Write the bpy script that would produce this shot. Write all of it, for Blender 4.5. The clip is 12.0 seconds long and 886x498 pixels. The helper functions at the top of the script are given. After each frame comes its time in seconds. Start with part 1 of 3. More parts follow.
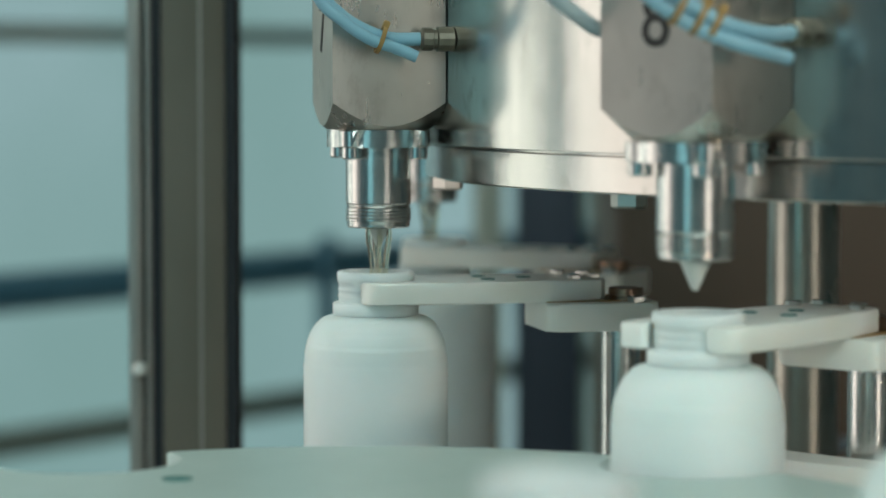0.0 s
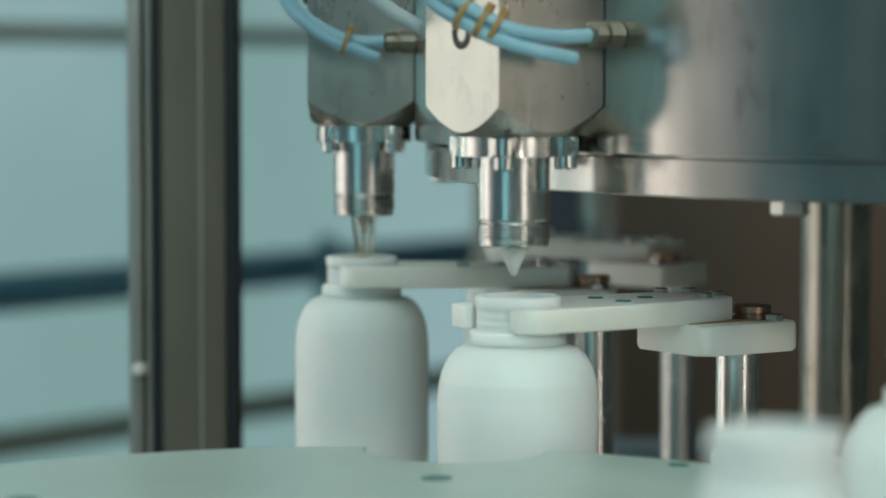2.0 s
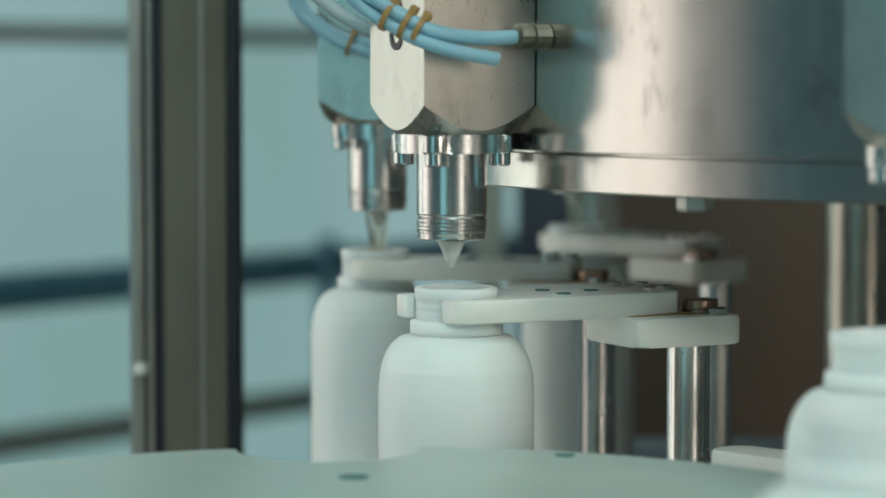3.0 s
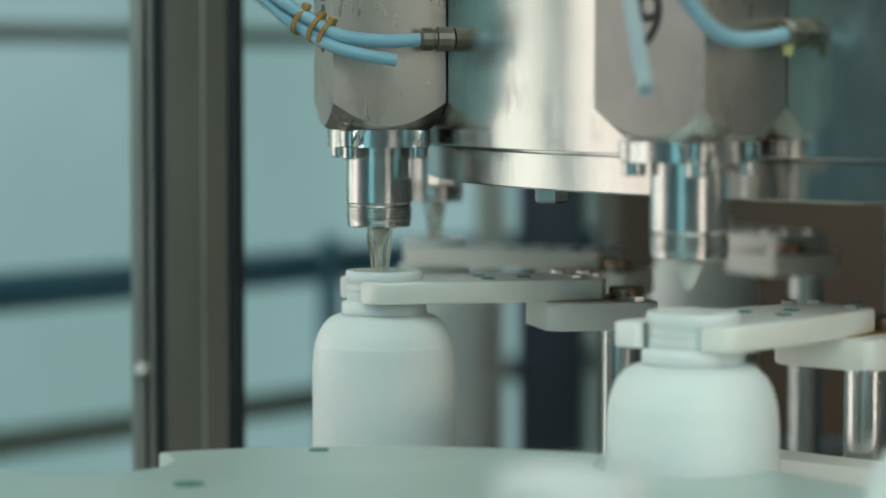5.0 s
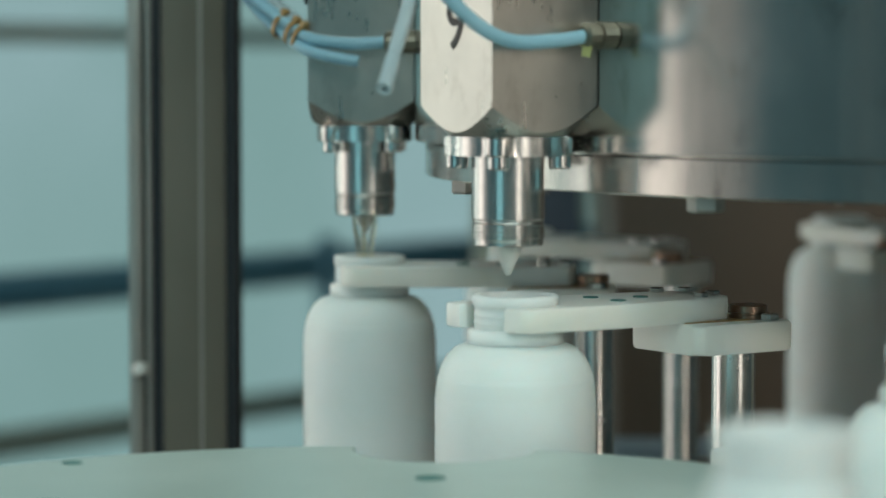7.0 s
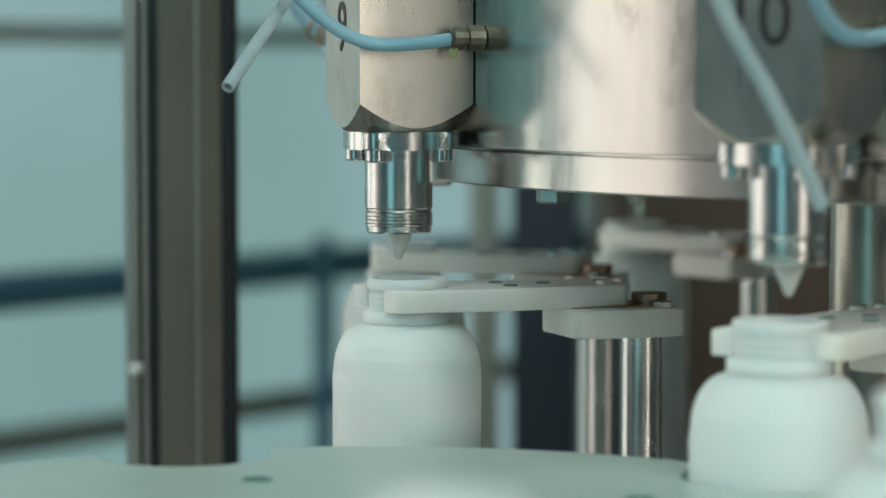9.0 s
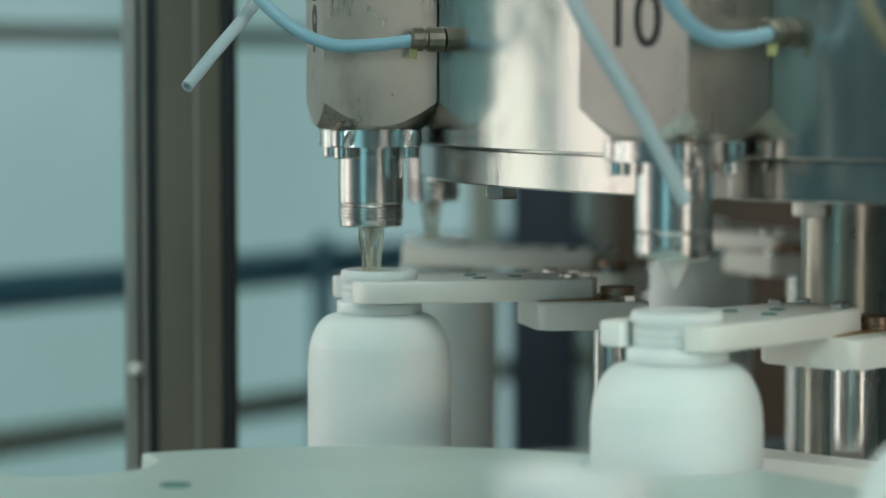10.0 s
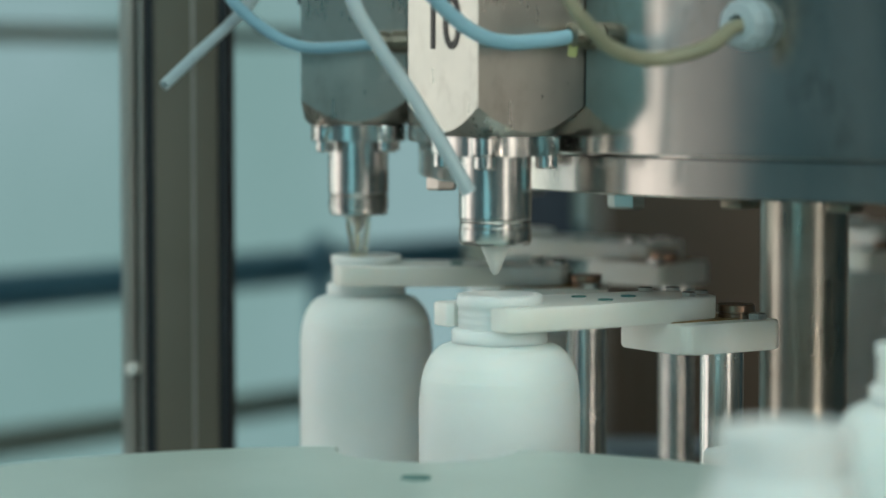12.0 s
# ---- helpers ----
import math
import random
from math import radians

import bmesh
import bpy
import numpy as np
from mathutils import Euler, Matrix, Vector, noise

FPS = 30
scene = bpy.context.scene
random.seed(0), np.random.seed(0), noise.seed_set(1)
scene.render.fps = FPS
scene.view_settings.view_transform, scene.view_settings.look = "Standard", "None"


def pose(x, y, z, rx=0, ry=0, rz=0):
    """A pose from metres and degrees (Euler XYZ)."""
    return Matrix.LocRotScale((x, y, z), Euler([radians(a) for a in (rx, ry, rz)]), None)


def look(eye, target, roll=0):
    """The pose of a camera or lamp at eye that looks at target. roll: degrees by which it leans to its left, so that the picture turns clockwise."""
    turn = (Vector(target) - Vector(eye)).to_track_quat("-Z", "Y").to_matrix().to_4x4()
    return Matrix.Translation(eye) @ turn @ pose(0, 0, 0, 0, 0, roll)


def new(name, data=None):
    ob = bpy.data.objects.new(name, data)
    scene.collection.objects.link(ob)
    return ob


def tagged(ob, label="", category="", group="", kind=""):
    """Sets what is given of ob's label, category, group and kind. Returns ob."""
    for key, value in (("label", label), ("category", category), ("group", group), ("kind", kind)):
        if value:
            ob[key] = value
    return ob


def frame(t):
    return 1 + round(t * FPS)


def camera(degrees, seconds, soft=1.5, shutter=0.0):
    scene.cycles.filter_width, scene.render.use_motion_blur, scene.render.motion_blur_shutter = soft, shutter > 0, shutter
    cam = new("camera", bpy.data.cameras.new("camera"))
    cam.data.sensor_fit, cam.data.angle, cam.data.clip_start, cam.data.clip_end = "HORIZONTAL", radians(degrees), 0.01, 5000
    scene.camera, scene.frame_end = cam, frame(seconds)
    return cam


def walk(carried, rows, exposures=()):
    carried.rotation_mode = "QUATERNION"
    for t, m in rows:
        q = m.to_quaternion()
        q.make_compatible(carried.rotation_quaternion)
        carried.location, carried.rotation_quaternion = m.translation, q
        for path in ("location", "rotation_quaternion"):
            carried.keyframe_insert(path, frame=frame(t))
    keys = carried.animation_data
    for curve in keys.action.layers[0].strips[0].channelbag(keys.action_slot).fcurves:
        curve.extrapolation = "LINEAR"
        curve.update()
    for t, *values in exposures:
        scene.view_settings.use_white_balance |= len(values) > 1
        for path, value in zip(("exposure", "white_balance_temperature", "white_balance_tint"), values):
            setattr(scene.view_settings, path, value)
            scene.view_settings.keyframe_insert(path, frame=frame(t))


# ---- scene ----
# ---- camera ----
EYE = Vector((-0.4505, -1.6412, 1.25))
TILT = 3.787
cam = camera(18.93, 12.0, soft=1.3, shutter=0.4)
cam.data.dof.use_dof = True
cam.data.dof.focus_distance = 1.45
cam.data.dof.aperture_fstop = 4.9


def aim(pan):
    """Level camera looking along +y, tilted down; pan in degrees to the right."""
    return pose(EYE.x, EYE.y, EYE.z, 90 - TILT, 0, -pan)


PAN = ((0, 0), (1, 0), (2, 0), (3, -0.025), (4.2, -0.05), (5.25, -0.056), (6, -0.04), (7, -0.005), (8, 0.05),
       (9, 0.075), (10, 0.09), (11, 0.112), (12, 0.149))
walk(cam, [(t, aim(p)) for t, p in PAN])

# ---- world and light ----
world = bpy.data.worlds.new("world")
scene.world = world
world.use_nodes = True
wn = world.node_tree
sky = wn.nodes.new("ShaderNodeTexSky")
sky.sky_type, sky.sun_disc = "NISHITA", False
sky.sun_elevation, sky.sun_rotation = radians(38), radians(120)
wn.links.new(sky.outputs[0], wn.nodes["Background"].inputs[0])
wn.nodes["Background"].inputs[1].default_value = 0.1


def area_lamp(name, eye, target, sx, sy, watts, colour):
    data = bpy.data.lights.new(name, "AREA")
    data.shape, data.size, data.size_y, data.energy, data.color = "RECTANGLE", sx, sy, watts, colour
    ob = new(name, data)
    ob.matrix_world = look(eye, target)
    return ob


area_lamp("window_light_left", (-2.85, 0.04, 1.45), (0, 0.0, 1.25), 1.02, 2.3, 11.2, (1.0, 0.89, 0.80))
area_lamp("window_light_left_mid", (-2.85, -0.80, 1.45), (0, -0.2, 1.25), 0.42, 2.3, 0.9, (1.0, 0.88, 0.78))
# Added teal glow for the drum's right side; the wall here is solid.
area_lamp("left_teal_fill", (-2.85, -1.80, 1.45), (0, -0.3, 1.25), 1.5, 2.3, 1.0, (0.40, 0.82, 0.92))
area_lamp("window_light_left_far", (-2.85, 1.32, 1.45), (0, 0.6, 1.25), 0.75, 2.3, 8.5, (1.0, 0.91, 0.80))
area_lamp("window_light_sunny", (2.0, -3.75, 2.45), (-0.4, -0.3, 1.1), 0.32, 0.32, 25, (1.0, 0.86, 0.68))
area_lamp("window_light_front", (1.88, -3.9, 1.6), (-0.3, -0.3, 1.2), 0.9, 2.0, 12, (1.0, 0.94, 0.84))
# Added soft fill from high in front; no window is built there.
area_lamp("high_front_fill", (0.4, -4.3, 3.4), (-0.4, -0.3, 1.1), 3.0, 0.9, 50, (0.74, 0.97, 0.96))
area_lamp("window_light_south", (-2.5, -4.2, 1.7), (-0.4, -0.3, 1.3), 1.3, 2.2, 9, (0.36, 0.86, 0.95))
# Added overhead fill for the star plate and bottles, no fixture behind it.
area_lamp("overhead_fill", (-1.1, -1.6, 3.8), (-0.6, -0.4, 0), 2.5, 2.5, 46, (0.82, 0.97, 0.90))

# ---- materials ----


def base_material(name):
    m = bpy.data.materials.new(name)
    m.use_nodes = True
    return m, m.node_tree.nodes, m.node_tree.links, m.node_tree.nodes["Principled BSDF"]


def surface(name, c1, c2, rough=(0.4, 0.55), metal=0.0, scale=12.0, fine=180.0, bump=0.02, stretch=(1, 1, 1), stain=0.0, **extra):
    """Two-scale mottled surface: broad stains mix c1 into c2, fine grain moves roughness and relief."""
    m, n, l, p = base_material(name)
    co = n.new("ShaderNodeTexCoord")
    mp = n.new("ShaderNodeMapping")
    mp.inputs["Scale"].default_value = stretch
    l.new(co.outputs["Object"], mp.inputs[0])
    broad, grain = n.new("ShaderNodeTexNoise"), n.new("ShaderNodeTexNoise")
    broad.inputs["Scale"].default_value, broad.inputs["Detail"].default_value = scale, 5
    grain.inputs["Scale"].default_value, grain.inputs["Detail"].default_value = fine, 3
    l.new(co.outputs["Object"], broad.inputs[0])
    l.new(mp.outputs[0], grain.inputs[0])
    ramp = n.new("ShaderNodeValToRGB")
    ramp.color_ramp.elements[0].position, ramp.color_ramp.elements[1].position = 0.3, 0.7
    ramp.color_ramp.elements[0].color, ramp.color_ramp.elements[1].color = (*c1, 1), (*c2, 1)
    l.new(broad.outputs["Fac"], ramp.inputs[0])
    l.new(ramp.outputs[0], p.inputs["Base Color"])
    if stain:
        # dried drips and finger marks: blotches drawn out downwards, in patches
        blot, patch = n.new("ShaderNodeTexNoise"), n.new("ShaderNodeTexNoise")
        drip = n.new("ShaderNodeMapping")
        drip.inputs["Scale"].default_value = (1, 1, 0.45)
        l.new(co.outputs["Object"], drip.inputs[0])
        l.new(drip.outputs[0], blot.inputs[0])
        l.new(co.outputs["Object"], patch.inputs[0])
        blot.inputs["Scale"].default_value, blot.inputs["Detail"].default_value, blot.inputs["Roughness"].default_value = 85, 6, 0.65
        patch.inputs["Scale"].default_value, patch.inputs["Detail"].default_value = 17, 3
        mask = n.new("ShaderNodeMath")
        mask.operation = "MULTIPLY"
        for tex, lo, hi, slot in ((blot, 0.50, 0.66, 0), (patch, 0.47, 0.62, 1)):
            cut = n.new("ShaderNodeMapRange")
            cut.inputs["From Min"].default_value, cut.inputs["From Max"].default_value = lo, hi
            l.new(tex.outputs["Fac"], cut.inputs["Value"])
            l.new(cut.outputs[0], mask.inputs[slot])
        fac = n.new("ShaderNodeMath")
        fac.operation = "MULTIPLY"
        fac.inputs[1].default_value = stain
        l.new(mask.outputs[0], fac.inputs[0])
        mix = n.new("ShaderNodeMix")
        mix.data_type = "RGBA"
        l.new(fac.outputs[0], mix.inputs["Factor"])
        l.new(ramp.outputs[0], mix.inputs["A"])
        mix.inputs["B"].default_value = (0.20, 0.17, 0.13, 1)
        l.new(mix.outputs["Result"], p.inputs["Base Color"])
    add = n.new("ShaderNodeMath")
    add.operation = "MULTIPLY_ADD"
    add.inputs[1].default_value, add.inputs[2].default_value = 0.5, 0.0
    l.new(broad.outputs["Fac"], add.inputs[0])
    mul = n.new("ShaderNodeMath")
    mul.operation = "MULTIPLY_ADD"
    mul.inputs[1].default_value = 0.5
    l.new(grain.outputs["Fac"], mul.inputs[0])
    l.new(add.outputs[0], mul.inputs[2])
    rr = n.new("ShaderNodeMapRange")
    rr.inputs["From Min"].default_value, rr.inputs["From Max"].default_value = 0.3, 0.7
    rr.inputs["To Min"].default_value, rr.inputs["To Max"].default_value = rough
    l.new(mul.outputs[0], rr.inputs["Value"])
    l.new(rr.outputs[0], p.inputs["Roughness"])
    if bump:
        b = n.new("ShaderNodeBump")
        b.inputs["Strength"].default_value, b.inputs["Distance"].default_value = bump, 0.002
        l.new(grain.outputs["Fac"], b.inputs["Height"])
        l.new(b.outputs[0], p.inputs["Normal"])
    p.inputs["Metallic"].default_value = metal
    for key, value in extra.items():
        p.inputs[key.replace("_", " ")].default_value = value
    return m


STEEL = surface("brushed_steel", (0.48, 0.47, 0.44), (0.62, 0.60, 0.57), (0.14, 0.25), 1.0, 11, 110, 0.012, (1, 1, 0.05), 0.45)
BLOCK = surface("machined_steel", (0.54, 0.52, 0.48), (0.66, 0.63, 0.58), (0.25, 0.36), 1.0, 26, 260, 0.008, (1, 1, 0.2), 0.28)
POLISHED = surface("polished_steel", (0.60, 0.59, 0.57), (0.70, 0.69, 0.67), (0.19, 0.29), 1.0, 30, 300, 0.0)
DULL = surface("column_steel", (0.36, 0.34, 0.29), (0.48, 0.46, 0.41), (0.24, 0.36), 1.0, 20, 160, 0.01, (1, 1, 0.05), 0.3)
THREAD = surface("thread_steel", (0.17, 0.15, 0.12), (0.28, 0.26, 0.21), (0.34, 0.48), 1.0, 60, 160, 0.0)
BRONZE = surface("washer_steel", (0.26, 0.16, 0.11), (0.38, 0.26, 0.19), (0.25, 0.4), 0.9, 60, 300, 0.02)
DARKGAP = surface("dark_steel", (0.03, 0.03, 0.03), (0.06, 0.055, 0.05), (0.4, 0.6), 0.6, 40, 200, 0.05)
PLASTIC = surface("white_plastic", (0.86, 0.85, 0.78), (0.91, 0.92, 0.90), (0.35, 0.5), 0.0, 16, 140, 0.02, Subsurface_Weight=0.6, Subsurface_Scale=0.006, Subsurface_Radius=(0.9, 0.8, 0.75))
POCKET = surface("star_plastic", (0.46, 0.58, 0.54), (0.55, 0.67, 0.63), (0.28, 0.38), 0.0, 9, 45, 0.012)
TEFLON = surface("teflon", (0.76, 0.76, 0.72), (0.82, 0.82, 0.79), (0.3, 0.4), 0.0, 40, 200, 0.01)
HDPE = surface("bottle_plastic", (0.80, 0.88, 0.86), (0.86, 0.92, 0.91), (0.42, 0.56), 0.0, 24, 38, 0.14,
               Subsurface_Weight=0.85, Subsurface_Scale=0.012, Subsurface_Radius=(0.9, 0.8, 0.75))

HOSE = surface("blue_hose", (0.30, 0.58, 0.72), (0.38, 0.66, 0.80), (0.25, 0.4), 0.0, 30, 200, 0.01, Transmission_Weight=0.25)
PALEHOSE = surface("pale_hose", (0.50, 0.64, 0.70), (0.60, 0.72, 0.76), (0.25, 0.4), 0.0, 30, 200, 0.01, Transmission_Weight=0.3)
BEIGEHOSE = surface("beige_hose", (0.24, 0.24, 0.16), (0.31, 0.30, 0.21), (0.3, 0.45), 0.0, 30, 200, 0.01)
TAPE = surface("yellow_tape", (0.30, 0.32, 0.10), (0.42, 0.42, 0.18), (0.4, 0.6), 0.0, 60, 200, 0.02)
TIE = surface("amber_tie", (0.30, 0.17, 0.05), (0.42, 0.26, 0.09), (0.3, 0.5), 0.0, 60, 200, 0.02)
INK = surface("black_ink", (0.03, 0.026, 0.026), (0.045, 0.038, 0.036), (0.5, 0.6), 0.0, 40, 200, 0.0)
GREEN = surface("green_plug", (0.03, 0.16, 0.15), (0.05, 0.22, 0.20), (0.4, 0.6), 0.0, 40, 200, 0.02)
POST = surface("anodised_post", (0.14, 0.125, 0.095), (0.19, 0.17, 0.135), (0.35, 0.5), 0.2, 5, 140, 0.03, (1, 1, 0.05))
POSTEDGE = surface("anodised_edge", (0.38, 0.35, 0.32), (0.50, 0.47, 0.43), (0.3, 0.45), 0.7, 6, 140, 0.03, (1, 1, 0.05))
POSTDARK = surface("post_gasket", (0.012, 0.015, 0.02), (0.02, 0.024, 0.03), (0.45, 0.6), 0.0, 8, 140, 0.03)
BLUEPAINT = surface("blue_paint", (0.08, 0.20, 0.28), (0.11, 0.25, 0.33), (0.4, 0.55), 0.0, 5, 120, 0.03)
MULLION = surface("window_mullion", (0.27, 0.30, 0.25), (0.34, 0.37, 0.31), (0.4, 0.6), 0.0, 5, 120, 0.03)
CABINET = surface("brown_cabinet", (0.092, 0.062, 0.042), (0.118, 0.080, 0.055), (0.5, 0.7), 0.0, 3, 90, 0.03)
NAVY = surface("navy_cabinet", (0.030, 0.042, 0.062), (0.042, 0.056, 0.080), (0.5, 0.7), 0.0, 3, 90, 0.03)
LEDGE = surface("ledge_paint", (0.12, 0.17, 0.21), (0.17, 0.22, 0.26), (0.4, 0.55), 0.0, 6, 120, 0.03)
CONCRETE = surface("concrete_floor", (0.20, 0.22, 0.21), (0.28, 0.30, 0.29), (0.45, 0.7), 0.0, 1.2, 60, 0.05)
# Colour of the unseen walls, chosen for the teal that the steel reflects.
PLASTER = surface("unseen_wall_tint", (0.085, 0.19, 0.235), (0.12, 0.235, 0.28), (0.6, 0.8), 0.0, 1.0, 60, 0.04)
CEILING = surface("ceiling_paint", (0.30, 0.36, 0.37), (0.36, 0.42, 0.43), (0.6, 0.8), 0.0, 1.0, 60, 0.04)


def liquid_material():
    m, n, l, p = base_material("clear_liquid")
    p.inputs["Base Color"].default_value = (0.96, 0.93, 0.80, 1)
    p.inputs["Roughness"].default_value = 0.03
    p.inputs["IOR"].default_value = 1.38
    p.inputs["Transmission Weight"].default_value = 1.0
    return m


def glass_material():
    m, n, l, p = base_material("window_glass")
    p.inputs["Base Color"].default_value = (0.93, 0.98, 0.97, 1)
    p.inputs["Roughness"].default_value = 0.02
    p.inputs["IOR"].default_value = 1.05
    p.inputs["Transmission Weight"].default_value = 1.0
    return m


def daylight_material():
    """Bright hazy outdoors behind the windows."""
    m, n, l, p = base_material("hazy_daylight")
    co = n.new("ShaderNodeTexCoord")
    no = n.new("ShaderNodeTexNoise")
    no.inputs["Scale"].default_value, no.inputs["Detail"].default_value = 0.9, 3
    l.new(co.outputs["Object"], no.inputs[0])
    ramp = n.new("ShaderNodeValToRGB")
    ramp.color_ramp.elements[0].position, ramp.color_ramp.elements[1].position = 0.35, 0.7
    ramp.color_ramp.elements[0].color = (0.222, 0.358, 0.352, 1)
    ramp.color_ramp.elements[1].color = (0.300, 0.432, 0.455, 1)
    l.new(no.outputs["Fac"], ramp.inputs[0])
    em = n.new("ShaderNodeEmission")
    em.inputs[1].default_value = 1.0
    l.new(ramp.outputs[0], em.inputs[0])
    l.new(em.outputs[0], n["Material Output"].inputs[0])
    return m


LIQUID, GLASS, DAYLIGHT = liquid_material(), glass_material(), daylight_material()

# ---- mesh helpers ----


def finish(bm, name, smooth=40):
    bmesh.ops.recalc_face_normals(bm, faces=bm.faces)
    me = bpy.data.meshes.new(name)
    bm.to_mesh(me)
    bm.free()
    me.shade_smooth()
    if smooth:
        me.set_sharp_from_angle(angle=radians(smooth))
    return me


def part(name, me, material, parent, label="", m=None):
    """One mesh object under a thing or a part, sharing mesh data where it repeats."""
    if not me.materials:
        me.materials.append(material)
    ob = new(name, me)
    ob.parent = parent
    ob.matrix_basis = m if m is not None else Matrix()
    return tagged(ob, label)


def thing(name, label, category, group="", kind="", m=None, data=None, material=None):
    if data is not None and material is not None and not data.materials:
        data.materials.append(material)
    ob = new(name, data)
    ob.matrix_basis = m if m is not None else Matrix()
    return tagged(ob, label, category, group, kind)


def lathe(name, profile, n=48, smooth=20, cap=True):
    """Turned shape round z from (radius, z) pairs."""
    bm = bmesh.new()
    rings = []
    for r, z in profile:
        if r < 1e-5:
            rings.append([bm.verts.new((0, 0, z))])
        else:
            rings.append([bm.verts.new((r * math.cos(2 * math.pi * i / n), r * math.sin(2 * math.pi * i / n), z)) for i in range(n)])
    for a, b in zip(rings, rings[1:]):
        for i in range(n):
            j = (i + 1) % n
            if len(a) == 1 and len(b) == 1:
                continue
            if len(a) == 1:
                bm.faces.new((a[0], b[j], b[i]))
            elif len(b) == 1:
                bm.faces.new((a[i], a[j], b[0]))
            else:
                bm.faces.new((a[i], a[j], b[j], b[i]))
    if cap:
        for ring in (rings[0], rings[-1]):
            if len(ring) > 1:
                bm.faces.new(ring)
    return finish(bm, name, smooth)


def prism(name, outline, z0, z1, bevel=0.0, segments=2, smooth=35):
    """Upright prism over an outline of (x, y), with rounded edges."""
    bm = bmesh.new()
    lo = [bm.verts.new((x, y, z0)) for x, y in outline]
    hi = [bm.verts.new((x, y, z1)) for x, y in outline]
    caps = [bm.faces.new(lo), bm.faces.new(hi)]
    n = len(lo)
    for i in range(n):
        bm.faces.new((lo[i], lo[(i + 1) % n], hi[(i + 1) % n], hi[i]))
    if bevel:
        edges = list({e for f in caps for e in f.edges})
        bmesh.ops.bevel(bm, geom=edges, offset=bevel, segments=segments, affect="EDGES", profile=0.5)
    return finish(bm, name, smooth)


def box(name, lo, hi, bevel=0.002, segments=2):
    bm = bmesh.new()
    bmesh.ops.create_cube(bm, size=1)
    size = [b - a for a, b in zip(lo, hi)]
    mid = [(a + b) / 2 for a, b in zip(lo, hi)]
    bmesh.ops.transform(bm, matrix=Matrix.Translation(mid) @ Matrix.Diagonal((*size, 1)), verts=bm.verts)
    if bevel:
        bmesh.ops.bevel(bm, geom=bm.edges[:], offset=bevel, segments=segments, affect="EDGES", profile=0.5)
    return finish(bm, name, 35)


def smooth_path(points, steps=8):
    """Catmull-Rom curve through the points."""
    pts = [Vector(p) for p in points]
    pts = [pts[0] * 2 - pts[1]] + pts + [pts[-1] * 2 - pts[-2]]
    out = []
    for i in range(1, len(pts) - 2):
        a, b, c, d = pts[i - 1:i + 3]
        for s in range(steps):
            u = s / steps
            out.append(0.5 * (2 * b + (c - a) * u + (2 * a - 5 * b + 4 * c - d) * u * u + (3 * b - a - 3 * c + d) * u ** 3))
    return out + [pts[-2]]


def sweep(name, points, radius, n=14, steps=8, hollow=True):
    """Round hose along a curve; its cut ends show the bore."""
    path = smooth_path(points, steps)
    bm = bmesh.new()
    rings, side = [], Vector((0, 0, 1))
    for i, p in enumerate(path):
        way = (path[min(i + 1, len(path) - 1)] - path[max(i - 1, 0)]).normalized()
        u = (side - way * side.dot(way))
        u = u.normalized() if u.length > 1e-4 else way.orthogonal().normalized()
        side, v = u, way.cross(u)
        rings.append([bm.verts.new(p + radius * (u * math.cos(2 * math.pi * k / n) + v * math.sin(2 * math.pi * k / n))) for k in range(n)])
    for a, b in zip(rings, rings[1:]):
        for k in range(n):
            bm.faces.new((a[k], a[(k + 1) % n], b[(k + 1) % n], b[k]))
    for ring, other in ((rings[0], rings[1]), (rings[-1], rings[-2])):
        mid = sum((v.co for v in ring), Vector()) / n
        back = sum((v.co for v in other), Vector()) / n - mid
        inner = [bm.verts.new(mid + (v.co - mid) * 0.6) for v in ring]
        deep = [bm.verts.new(mid + (v.co - mid) * 0.6 + back.normalized() * radius) for v in ring]
        for k in range(n):
            j = (k + 1) % n
            bm.faces.new((ring[k], ring[j], inner[j], inner[k]))
            bm.faces.new((inner[k], inner[j], deep[j], deep[k]))
        bm.faces.new(deep)
    return finish(bm, name, 40)


def rounded_rect(x0, y0, x1, y1, r, n=6):
    pts = []
    for cx, cy, a in ((x1 - r, y1 - r, 0), (x0 + r, y1 - r, 90), (x0 + r, y0 + r, 180), (x1 - r, y0 + r, 270)):
        pts += [(cx + r * math.cos(radians(a + 90 * i / n)), cy + r * math.sin(radians(a + 90 * i / n))) for i in range(n + 1)]
    return pts


def hex_head(name, r, h):
    """Hexagon bolt head with chamfered top and a round washer face, standing on z = 0."""
    bm = bmesh.new()
    lo = [bm.verts.new((r * math.cos(radians(60 * i)), r * math.sin(radians(60 * i)), 0)) for i in range(6)]
    up = [bm.verts.new((r * math.cos(radians(60 * i)), r * math.sin(radians(60 * i)), h * 0.82)) for i in range(6)]
    top = [bm.verts.new((r * 0.84 * math.cos(radians(60 * i)), r * 0.84 * math.sin(radians(60 * i)), h)) for i in range(6)]
    for a, b in ((lo, up), (up, top)):
        for i in range(6):
            bm.faces.new((a[i], a[(i + 1) % 6], b[(i + 1) % 6], b[i]))
    bm.faces.new(lo), bm.faces.new(top)
    return finish(bm, name, 20)


def socket_head(name, r, h):
    """Socket-cap screw head hanging down from z = 0."""
    return lathe(name, [(0, 0), (r, 0), (r, -h * 0.88), (r * 0.88, -h), (r * 0.55, -h), (r * 0.5, -h * 0.5), (0, -h * 0.5)], 24)


# ---- motion of the machine ----
R = 0.5
SPIN = math.degrees(0.1294)
PITCH = 36.0
EIGHT = -131.2


